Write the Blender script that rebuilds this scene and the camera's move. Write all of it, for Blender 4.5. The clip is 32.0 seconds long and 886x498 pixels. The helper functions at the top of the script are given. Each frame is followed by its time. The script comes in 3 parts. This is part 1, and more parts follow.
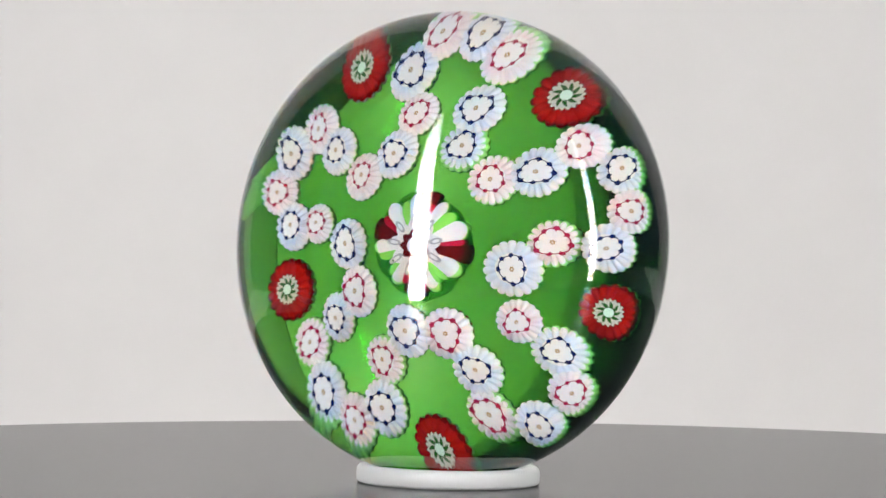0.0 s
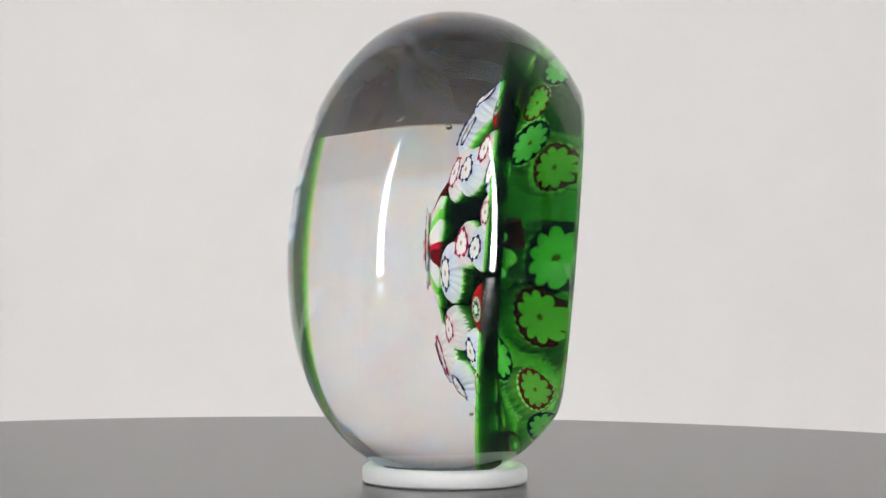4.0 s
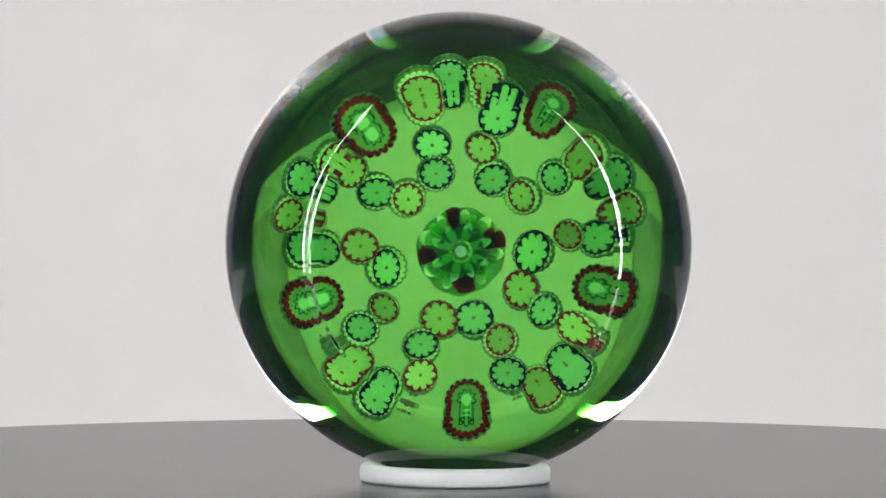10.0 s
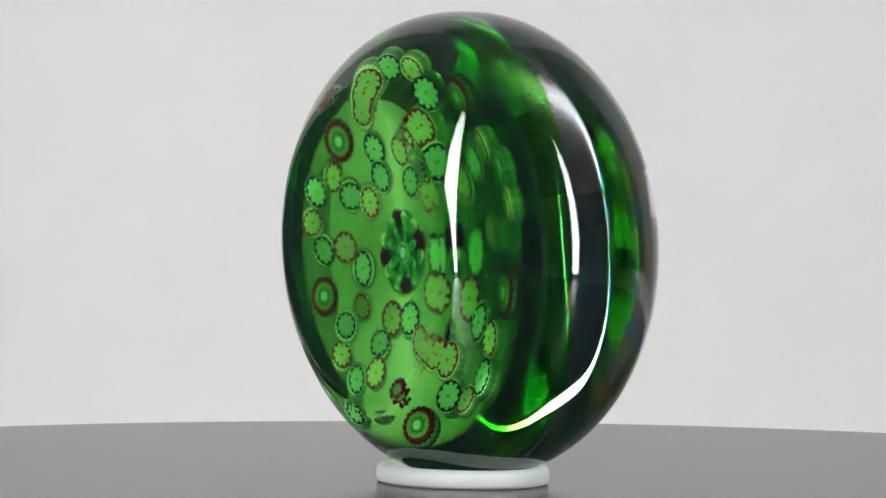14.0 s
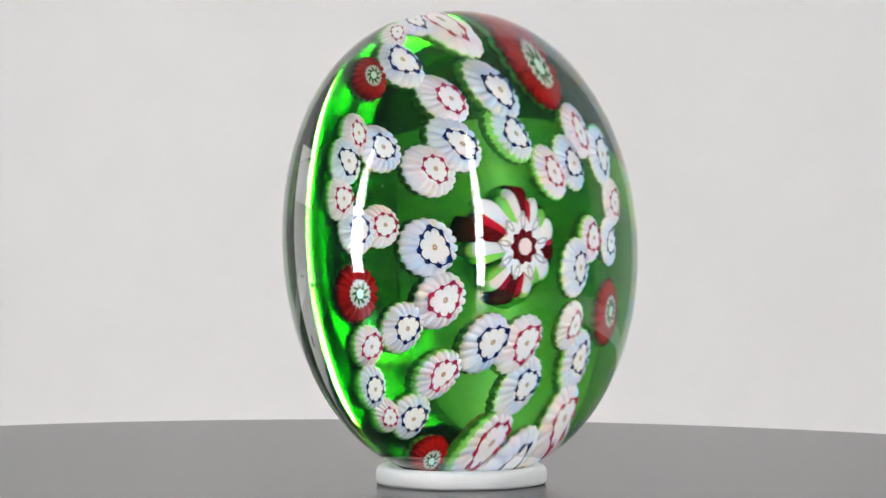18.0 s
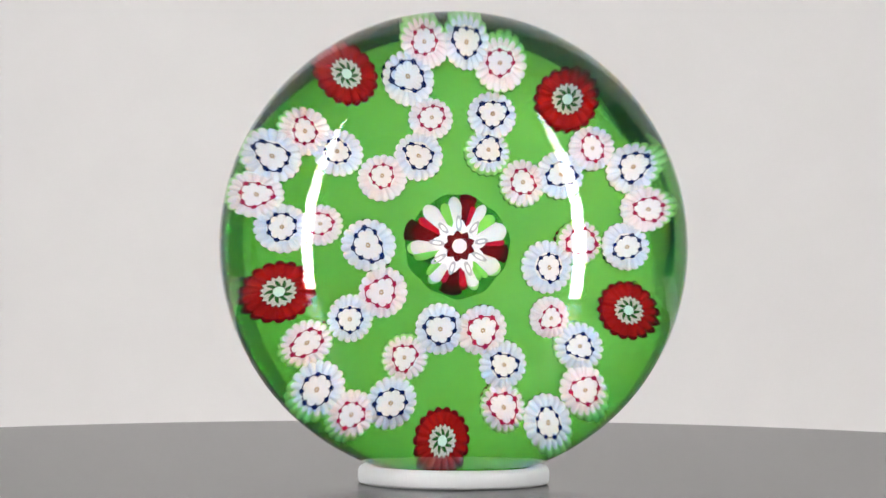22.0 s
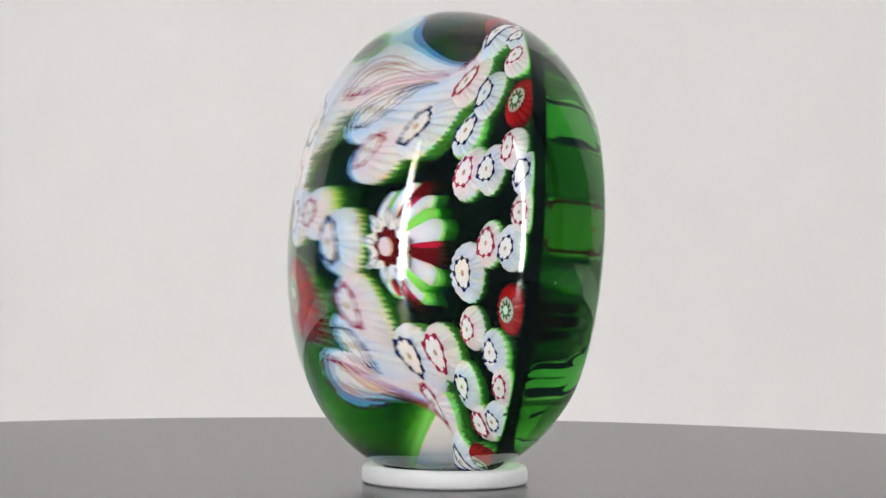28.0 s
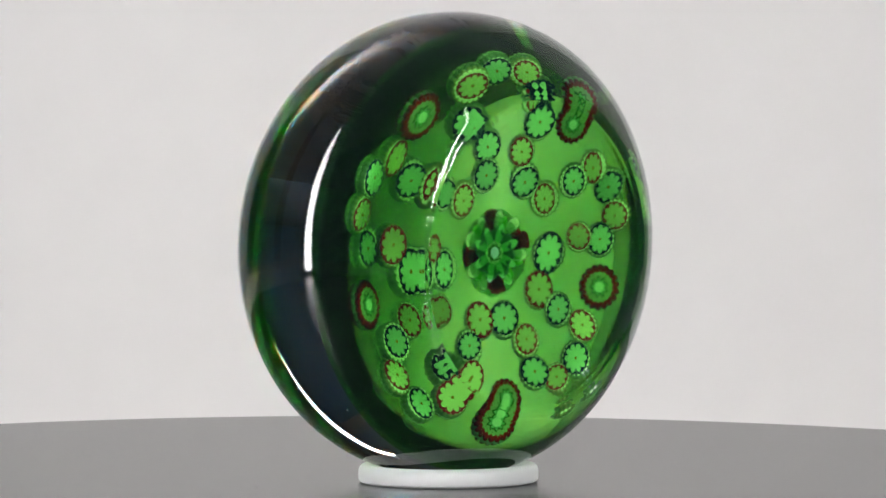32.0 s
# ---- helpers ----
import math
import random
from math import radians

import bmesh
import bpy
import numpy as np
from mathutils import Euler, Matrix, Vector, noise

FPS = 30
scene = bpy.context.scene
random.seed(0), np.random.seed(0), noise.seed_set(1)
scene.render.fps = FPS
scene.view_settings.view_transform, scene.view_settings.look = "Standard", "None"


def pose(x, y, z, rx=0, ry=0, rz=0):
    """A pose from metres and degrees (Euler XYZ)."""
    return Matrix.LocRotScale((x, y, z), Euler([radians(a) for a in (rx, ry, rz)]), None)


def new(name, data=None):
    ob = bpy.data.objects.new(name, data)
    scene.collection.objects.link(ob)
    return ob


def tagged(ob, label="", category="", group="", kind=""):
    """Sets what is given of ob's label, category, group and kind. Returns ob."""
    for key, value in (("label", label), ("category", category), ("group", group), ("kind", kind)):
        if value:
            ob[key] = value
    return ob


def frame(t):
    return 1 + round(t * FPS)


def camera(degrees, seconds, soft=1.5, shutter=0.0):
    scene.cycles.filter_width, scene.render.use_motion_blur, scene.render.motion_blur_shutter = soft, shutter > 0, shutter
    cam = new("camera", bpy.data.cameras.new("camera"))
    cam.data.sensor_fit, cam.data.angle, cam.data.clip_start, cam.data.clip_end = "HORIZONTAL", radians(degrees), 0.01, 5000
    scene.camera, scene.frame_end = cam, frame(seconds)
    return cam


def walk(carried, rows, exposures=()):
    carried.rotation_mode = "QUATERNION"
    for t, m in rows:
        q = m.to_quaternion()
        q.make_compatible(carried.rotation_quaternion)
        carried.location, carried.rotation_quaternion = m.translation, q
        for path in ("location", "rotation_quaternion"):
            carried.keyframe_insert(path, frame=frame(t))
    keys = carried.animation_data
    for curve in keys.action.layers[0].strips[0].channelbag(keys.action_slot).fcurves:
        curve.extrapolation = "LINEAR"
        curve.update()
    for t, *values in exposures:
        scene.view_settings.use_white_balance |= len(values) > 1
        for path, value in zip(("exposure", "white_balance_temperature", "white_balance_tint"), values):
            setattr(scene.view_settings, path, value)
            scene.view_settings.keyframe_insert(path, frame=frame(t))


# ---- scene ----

MM = 0.001
SECONDS = 32.0

# ---- camera: on a tripod, level with the middle of the glass ----
cam = camera(19.15, SECONDS)
EYE = pose(-0.0021, -0.427, 0.0379, 90, 0, 0) @ pose(0, 0, 0, 0, 0, 0.5)
walk(cam, [(0.0, EYE), (SECONDS, EYE)], exposures=[
    (0.0, 0.0, 6500, 10), (7.5, 0.0, 6480, 10), (10.0, 0.0, 6380, 9.5), (17.0, 0.0, 6340, 9.5), (20.0, 0.0, 6500, 10), (28.0, 0.0, 6470, 11), (SECONDS, 0.0, 6440, 10)])

# ---- light: two strip softboxes for the glass, two added panel lights for the paper, in a dim room ----
STRIP_GLOW = 27.5
BACK_GLOW = 19.6
world = bpy.data.worlds.new("studio_air")
scene.world = world
world.use_nodes = True
world.node_tree.nodes["Background"].inputs[0].default_value = (0.9, 0.95, 1.0, 1)
world.node_tree.nodes["Background"].inputs[1].default_value = 0.02
scene.cycles.transparent_max_bounces = 256

# ---- materials ----
def material(name, colour, rough=0.5, metal=0.0, transmission=0.0, ior=1.5):
    m = bpy.data.materials.new(name)
    m.use_nodes = True
    b = m.node_tree.nodes["Principled BSDF"]
    b.inputs["Base Color"].default_value = (*colour, 1)
    b.inputs["Roughness"].default_value = rough
    b.inputs["Metallic"].default_value = metal
    b.inputs["Transmission Weight"].default_value = transmission
    b.inputs["IOR"].default_value = ior
    return m


def node(m, kind, **values):
    n = m.node_tree.nodes.new(kind)
    for key, value in values.items():
        n.inputs[key.replace("_", " ")].default_value = value
    return n


def mottled(m, a, b, scale, detail=4.0, scale2=0.0, bump=0.0, bump_scale=0.0, distance=0.0002):
    """Colour that wanders between a and b at two sizes, with fine relief."""
    tree = m.node_tree
    bsdf = tree.nodes["Principled BSDF"]
    place = tree.nodes.new("ShaderNodeTexCoord").outputs["Object"]
    n1 = node(m, "ShaderNodeTexNoise", Scale=scale, Detail=detail)
    tree.links.new(place, n1.inputs["Vector"])
    value = n1.outputs["Fac"]
    if scale2:
        n2 = node(m, "ShaderNodeTexNoise", Scale=scale2, Detail=2.0)
        tree.links.new(place, n2.inputs["Vector"])
        mean = tree.nodes.new("ShaderNodeMath")
        mean.operation = "ADD"
        tree.links.new(n1.outputs["Fac"], mean.inputs[0])
        tree.links.new(n2.outputs["Fac"], mean.inputs[1])
        half = tree.nodes.new("ShaderNodeMath")
        half.operation = "MULTIPLY"
        half.inputs[1].default_value = 0.5
        tree.links.new(mean.outputs[0], half.inputs[0])
        value = half.outputs[0]
    ramp = tree.nodes.new("ShaderNodeValToRGB")
    ramp.color_ramp.elements[0].position, ramp.color_ramp.elements[0].color = 0.35, (*a, 1)
    ramp.color_ramp.elements[1].position, ramp.color_ramp.elements[1].color = 0.65, (*b, 1)
    tree.links.new(value, ramp.inputs["Fac"])
    tree.links.new(ramp.outputs["Color"], bsdf.inputs["Base Color"])
    if bump:
        n3 = node(m, "ShaderNodeTexNoise", Scale=bump_scale, Detail=3.0)
        tree.links.new(place, n3.inputs["Vector"])
        bp = node(m, "ShaderNodeBump", Strength=bump, Distance=distance)
        tree.links.new(n3.outputs["Fac"], bp.inputs["Height"])
        tree.links.new(bp.outputs["Normal"], bsdf.inputs["Normal"])
    return m


def stained_glass(name, tint):
    """Coloured glass set in clear glass of the same bending power: it only tints."""
    m = bpy.data.materials.new(name)
    m.use_nodes = True
    m.node_tree.nodes.clear()
    t = m.node_tree.nodes.new("ShaderNodeBsdfTransparent")
    t.inputs["Color"].default_value = (*tint, 1)
    o = m.node_tree.nodes.new("ShaderNodeOutputMaterial")
    m.node_tree.links.new(t.outputs[0], o.inputs["Surface"])
    return m


def glowing(name, colour, strength):
    m = bpy.data.materials.new(name)
    m.use_nodes = True
    m.node_tree.nodes.clear()
    e = m.node_tree.nodes.new("ShaderNodeEmission")
    e.inputs["Color"].default_value, e.inputs["Strength"].default_value = (*colour, 1), strength
    o = m.node_tree.nodes.new("ShaderNodeOutputMaterial")
    m.node_tree.links.new(e.outputs[0], o.inputs["Surface"])
    return m


def cane_glass(name, colour=(0.8, 0.8, 0.8)):
    """Coloured glass fused into the clear glass round it: no gloss of its own."""
    m = material(name, colour, 0.8)
    m.node_tree.nodes["Principled BSDF"].inputs["Specular IOR Level"].default_value = 0.0
    return m


def fading(name, near, far, r0, r1):
    """A cane whose colour bleeds outward from its star: near at the radius r0 mm, far from r1 mm on."""
    m = cane_glass(name, far)
    tree = m.node_tree
    place = tree.nodes.new("ShaderNodeTexCoord")
    flat = tree.nodes.new("ShaderNodeVectorMath")
    flat.operation = "MULTIPLY"
    flat.inputs[1].default_value = (1, 1, 0)
    far_off = tree.nodes.new("ShaderNodeVectorMath")
    far_off.operation = "LENGTH"
    noise = node(m, "ShaderNodeTexNoise", Scale=1.1, Detail=3.0)
    span = node(m, "ShaderNodeMapRange", From_Min=r0, From_Max=r1)
    add = tree.nodes.new("ShaderNodeMath")
    add.operation = "MULTIPLY_ADD"
    add.inputs[1].default_value = 1.3
    ramp = tree.nodes.new("ShaderNodeValToRGB")
    ramp.color_ramp.elements[0].position, ramp.color_ramp.elements[0].color = 0.0, (*near, 1)
    ramp.color_ramp.elements[1].position, ramp.color_ramp.elements[1].color = 1.0, (*far, 1)
    tree.links.new(place.outputs["Object"], flat.inputs[0])
    tree.links.new(place.outputs["Object"], noise.inputs["Vector"])
    tree.links.new(flat.outputs[0], far_off.inputs[0])
    tree.links.new(noise.outputs["Fac"], add.inputs[0])
    tree.links.new(far_off.outputs["Value"], add.inputs[2])
    tree.links.new(add.outputs[0], span.inputs["Value"])
    tree.links.new(span.outputs[0], ramp.inputs["Fac"])
    tree.links.new(ramp.outputs["Color"], tree.nodes["Principled BSDF"].inputs["Base Color"])
    return m


def differing(m, a, b):
    """A colour between a and b that differs from piece to piece."""
    ramp = m.node_tree.nodes.new("ShaderNodeValToRGB")
    ramp.color_ramp.elements[0].color, ramp.color_ramp.elements[1].color = (*a, 1), (*b, 1)
    m.node_tree.links.new(m.node_tree.nodes.new("ShaderNodeObjectInfo").outputs["Random"], ramp.inputs["Fac"])
    m.node_tree.links.new(ramp.outputs["Color"], m.node_tree.nodes["Principled BSDF"].inputs["Base Color"])
    return m


def crystal(name, spread):
    """Heavy lead crystal: it bends red less than green, and green less than blue."""
    m = bpy.data.materials.new(name)
    m.use_nodes = True
    tree = m.node_tree
    tree.nodes.clear()
    total = None
    for colour, ior in (((0.66, 0.28, 0.06, 1), 1.55 - spread), ((0.29, 0.44, 0.27, 1), 1.55), ((0.05, 0.28, 0.67, 1), 1.55 + 1.2 * spread)):
        g = node(m, "ShaderNodeBsdfGlass", Color=colour, Roughness=0.0, IOR=ior)
        if total is None:
            total = g.outputs[0]
        else:
            add = tree.nodes.new("ShaderNodeAddShader")
            tree.links.new(total, add.inputs[0])
            tree.links.new(g.outputs[0], add.inputs[1])
            total = add.outputs[0]
    tree.links.new(total, tree.nodes.new("ShaderNodeOutputMaterial").inputs["Surface"])
    return m


CLEAR = material("clear_glass", (1, 1, 1), 0.0, transmission=1.0, ior=1.55)
CRYSTAL = crystal("lead_crystal", 0.007)
FOOT = material("worn_polished_foot_glass", (1, 1, 1), 0.04, transmission=1.0, ior=1.55)
scuff = node(FOOT, "ShaderNodeTexNoise", Scale=260.0, Detail=6.0, Roughness=0.7)
gloss = node(FOOT, "ShaderNodeMapRange", From_Min=0.45, From_Max=0.75, To_Min=0.07, To_Max=0.17)
FOOT.node_tree.links.new(FOOT.node_tree.nodes.new("ShaderNodeTexCoord").outputs["Object"], scuff.inputs["Vector"])
FOOT.node_tree.links.new(scuff.outputs["Fac"], gloss.inputs["Value"])
FOOT.node_tree.links.new(gloss.outputs[0], FOOT.node_tree.nodes["Principled BSDF"].inputs["Roughness"])
BUBBLE = material("air_bubble", (1, 1, 1), 0.0, transmission=1.0, ior=1 / 1.55)
GREEN = stained_glass("green_glass", (0.52, 0.94, 0.385))
# diffuse haze added to the green lifts its darks as lens glare would
haze = node(GREEN, "ShaderNodeBsdfDiffuse", Color=(0.085, 0.13, 0.15, 1))
blend = node(GREEN, "ShaderNodeMixShader", Fac=0.045)
GREEN.node_tree.links.new(GREEN.node_tree.nodes["Transparent BSDF"].outputs[0], blend.inputs[1])
GREEN.node_tree.links.new(haze.outputs[0], blend.inputs[2])
GREEN.node_tree.links.new(blend.outputs[0], GREEN.node_tree.nodes["Material Output"].inputs["Surface"])
# each wall dims the light a little, standing in for absorption
LAYER = stained_glass("green_tint_walls", (0.913, 0.950, 0.899))
SMOKE = stained_glass("smoky_green_glass", (0.48, 0.73, 0.50))
WHITE_CANE = mottled(cane_glass("white_cane_glass"), (0.78, 0.78, 0.78), (0.83, 0.83, 0.82), 900, 3, 250)
BLUISH_CANE = fading("bluish_white_cane_glass", (0.58, 0.67, 0.82), (0.785, 0.805, 0.83), 2.5, 4.2)
PINK_CANE = fading("pinkish_white_cane_glass", (0.80, 0.665, 0.70), (0.815, 0.80, 0.80), 2.4, 3.7)
DARKRED = mottled(cane_glass("dark_red_cane_glass"), (0.085, 0.004, 0.006), (0.15, 0.006, 0.008), 700)
TEALBACK = differing(cane_glass("bluish_back_cane_glass"), (0.24, 0.42, 0.37), (0.52, 0.80, 0.72))
SANDBACK = differing(cane_glass("sandy_back_cane_glass"), (0.36, 0.38, 0.25), (0.76, 0.78, 0.54))
CASE = cane_glass("dark_green_casing_glass", (0.20, 0.28, 0.22))
SLATE = cane_glass("slate_blue_casing_glass", (0.15, 0.23, 0.19))
SAND = cane_glass("sandy_pink_casing_glass", (0.30, 0.29, 0.20))
BLUE = cane_glass("blue_cane_glass", (0.007, 0.014, 0.085))
ROSE = cane_glass("rose_cane_glass", (0.34, 0.016, 0.06))
BROWN = cane_glass("brown_cane_glass", (0.36, 0.15, 0.03))
TAN = cane_glass("tan_cane_glass", (0.42, 0.30, 0.16))
RED = mottled(cane_glass("red_cane_glass", (0.42, 0.012, 0.015)), (0.19, 0.006, 0.007), (0.36, 0.012, 0.012), 420, 3, 1300)
PALE = mottled(cane_glass("pale_green_cane_glass", (0.62, 0.66, 0.55)), (0.34, 0.39, 0.28), (0.54, 0.56, 0.48), 1500)
MOSS = cane_glass("moss_green_cane_glass", (0.24, 0.34, 0.21))
BLUSH = cane_glass("blush_white_cane_glass", (0.82, 0.72, 0.73))
DARKGREEN = cane_glass("dark_green_cane_glass", (0.02, 0.09, 0.02))
LEAF = cane_glass("leaf_green_cane_glass", (0.16, 0.40, 0.22))
TEAL = cane_glass("dark_teal_cane_glass", (0.035, 0.10, 0.09))
MINT = cane_glass("mint_cane_glass", (0.52, 0.74, 0.62))
MAROON = mottled(cane_glass("maroon_cane_glass", (0.16, 0.006, 0.02)), (0.075, 0.005, 0.007), (0.125, 0.007, 0.010), 900)
CRIMSON = cane_glass("crimson_cane_glass", (0.46, 0.014, 0.04))
LIME = cane_glass("lime_cane_glass", (0.22, 0.62, 0.10))
GREY = cane_glass("grey_cane_glass", (0.42, 0.43, 0.44))
RINGMAT = material("frosted_white_plastic", (0.70, 0.71, 0.715), 0.35)
TABLE = mottled(material("grey_table", (0.06, 0.06, 0.06), 0.21), (0.013, 0.0125, 0.012), (0.034, 0.032, 0.031), 620, 5, 130, 1.0, 1100, 0.00009)
sway = node(TABLE, "ShaderNodeTexNoise", Scale=34.0, Detail=2.0)
wavy = node(TABLE, "ShaderNodeBump", Strength=1.0, Distance=0.0004)
TABLE.node_tree.links.new(TABLE.node_tree.nodes["Texture Coordinate"].outputs["Object"], sway.inputs["Vector"])
TABLE.node_tree.links.new(sway.outputs["Fac"], wavy.inputs["Height"])
TABLE.node_tree.links.new(wavy.outputs["Normal"], TABLE.node_tree.nodes["Bump"].inputs["Normal"])
for stop, at in zip(TABLE.node_tree.nodes["Color Ramp"].color_ramp.elements, (0.40, 0.58)):
    stop.position = at
TABLE.node_tree.nodes["Principled BSDF"].inputs["Specular IOR Level"].default_value = 0.42
PAPER = mottled(material("white_paper", (0.8, 0.79, 0.785), 0.9), (0.785, 0.77, 0.76), (0.81, 0.795, 0.785), 3.0, 2, 40)
# grey of the added boards, which sets how bright they show in the glass
GREYBOARD = mottled(material("light_grey_added_board", (0.37, 0.365, 0.36), 0.9), (0.35, 0.345, 0.34), (0.39, 0.385, 0.38), 3.0, 2, 40)
WALLMAT = mottled(material("grey_wall_paint", (0.4, 0.45, 0.48), 0.9), (0.155, 0.23, 0.29), (0.175, 0.255, 0.315), 2.0)
CEILMAT = mottled(material("pale_ceiling_paint", (0.40, 0.42, 0.44), 0.9), (0.38, 0.41, 0.44), (0.42, 0.45, 0.48), 2.0)
LAMINATE = mottled(material("grey_laminate", (0.13, 0.15, 0.17), 0.5), (0.12, 0.14, 0.165), (0.15, 0.17, 0.195), 12.0)
DUST = material("dark_dust", (0.07, 0.068, 0.066), 0.9)
BLACK = material("black_metal", (0.02, 0.02, 0.022), 0.45, 0.3)
DIFFUSER = glowing("softbox_diffuser_glow", (1.0, 0.975, 0.965), STRIP_GLOW)
fall = node(DIFFUSER, "ShaderNodeMapRange", From_Min=-0.20, From_Max=0.20, To_Min=1.6 * STRIP_GLOW, To_Max=0.4 * STRIP_GLOW)
apart = DIFFUSER.node_tree.nodes.new("ShaderNodeSeparateXYZ")
DIFFUSER.node_tree.links.new(DIFFUSER.node_tree.nodes.new("ShaderNodeTexCoord").outputs["Object"], apart.inputs[0])
DIFFUSER.node_tree.links.new(apart.outputs["Z"], fall.inputs["Value"])
DIFFUSER.node_tree.links.new(fall.outputs[0], DIFFUSER.node_tree.nodes["Emission"].inputs["Strength"])
# glow of the added, unseen panels that brighten the paper
BACKLAMP = glowing("added_backdrop_light_glow", (1.0, 0.975, 0.965), BACK_GLOW)


# ---- building helpers ----
def mesh_from(name, verts, faces, mat, smooth=True):
    me = bpy.data.meshes.new(name)
    me.from_pydata([tuple(v) for v in verts], [], faces)
    me.materials.append(mat)
    if smooth:
        me.polygons.foreach_set("use_smooth", [True] * len(me.polygons))
    me.update()
    return me


def part(name, me, parent, m=None, label=""):
    ob = new(name, me)
    ob.parent = parent
    if m is not None:
        ob.matrix_basis = m
    if label:
        ob["label"] = label
    return ob


def lathe(profile, n):
    """Vertices and faces of a closed turned body; profile of (r, z), from the axis to the axis."""
    verts, faces, rings = [], [], []
    for r, z in profile:
        if r < 1e-9:
            rings.append([len(verts)])
            verts.append((0, 0, z))
        else:
            first = len(verts)
            verts += [(r * math.cos(2 * math.pi * i / n), r * math.sin(2 * math.pi * i / n), z) for i in range(n)]
            rings.append(list(range(first, first + n)))
    for a, b in zip(rings, rings[1:]):
        for i in range(n):
            j = (i + 1) % n
            if len(a) == 1:
                faces.append((a[0], b[j], b[i])[::-1])
            elif len(b) == 1:
                faces.append((a[i], a[j], b[0])[::-1])
            else:
                faces.append((a[i], a[j], b[j], b[i])[::-1])
    return verts, faces


def box(name, sx, sy, sz, mat, bevel=0.0):
    bm = bmesh.new()
    bmesh.ops.create_cube(bm, size=1)
    bmesh.ops.scale(bm, vec=(sx, sy, sz), verts=bm.verts)
    if bevel:
        bmesh.ops.bevel(bm, geom=bm.edges[:], offset=bevel, segments=2, affect="EDGES", profile=0.5)
    me = bpy.data.meshes.new(name)
    bm.to_mesh(me)
    bm.free()
    me.materials.append(mat)
    return me


# ---- the room ----
def room():
    for name, size, at in (
            ("wall_north", (2.6, 0.1, 2.1), (0, 1.35, 0.15)), ("wall_south", (2.6, 0.1, 2.1), (0, -1.35, 0.15)),
            ("wall_east", (0.1, 2.8, 2.1), (1.35, 0, 0.15)), ("wall_west", (0.1, 2.8, 2.1), (-1.35, 0, 0.15)),
            ("floor", (2.8, 2.8, 0.1), (0, 0, -0.95)), ("ceiling", (2.8, 2.8, 0.1), (0, 0, 1.25))):
        ob = new(name, box(name, *size, CEILMAT if name == "ceiling" else WALLMAT))
        ob.location = at
        tagged(ob, "plain %s painted %s of the dim studio" % ("pale grey" if name == "ceiling" else "blue-grey", name.split("_")[0]), "wall" if "wall" in name else name, kind="structure")
    bench = tagged(new("studio_bench"), "grey bench under the white paper sweep", "table")
    bench.location = (0, 0.15, -0.9)
    top = part("tabletop", box("tabletop", 1.8, 1.3, 0.04, LAMINATE, 0.004), bench)
    top.location = (0, 0, 0.9 - 0.056 - 0.02)
    for x in (-0.8, 0.8):
        for y in (-0.6, 0.6):
            leg = part("leg", box("leg", 0.05, 0.05, 0.824, BLACK, 0.004), bench)
            leg.location = (x, y, 0.412)


def sweep():
    """The white paper that lies on the bench and rises in a curve behind the turntable."""
    line = [(-0.05, -0.055), (0.50, -0.055)]
    for i in range(1, 13):
        a = radians(90 * i / 12)
        line.append((0.50 + 0.04 * math.sin(a), -0.055 + 0.04 * (1 - math.cos(a))))
    line += [(0.54, 0.30), (0.54, 0.62), (0.54, 1.10)]
    verts, faces = [], []
    for dz in (0.0, 0.001):
        for y, z in line:
            for x in (-0.30, 0.30):
                verts.append((x, y + dz, z - dz))
    n = len(line)
    for i in range(n - 1):
        a = 2 * i
        faces.append((a, a + 1, a + 3, a + 2))
        b = a + 2 * n
        faces.append((b + 2, b + 3, b + 1, b))
    for i in range(n - 1):
        a, b = 2 * i, 2 * i + 2 * n
        faces.append((a, a + 2, b + 2, b))
        faces.append((a + 3, a + 1, b + 1, b + 3))
    faces.append((1, 0, 2 * n, 2 * n + 1))
    faces.append((2 * n - 2, 2 * n - 1, 4 * n - 1, 4 * n - 2))
    ob = new("backdrop", mesh_from("backdrop", verts, faces, PAPER))
    tagged(ob, "plain white paper sweep curving up behind the turntable", "backdrop", kind="structure")


def added_board(side, wide):
    """An unseen light grey board, added beside the paper to continue it as seen through the glass, on a white sheet of
    its own.
    """
    board = tagged(new("added_board"), "unseen light grey board added beside the paper sweep to brighten the glass", "board", "foam boards")
    middle = side * (0.3025 + wide / 2)
    board.matrix_basis = pose(middle, 0.537, -0.056)
    part("panel", box("panel", wide, 0.006, 1.10, GREYBOARD), board).location = (0, 0, 0.5505)
    for x in (-wide / 3, wide / 3):
        part("strut", box("strut", 0.006, 0.08, 0.12, GREYBOARD, 0.001), board).location = (x, 0.045, 0.06)
    # the white sheet is added too, outside the view
    sheet = tagged(new("added_sheet"), "unseen white sheet added on the bench before the grey board", "paper", "paper sheets")
    sheet.location = (middle, 0.376, -0.056)
    part("sheet_body", box("sheet_body", wide, 0.314, 0.002, PAPER), sheet).location = (0, 0, 0.0015)


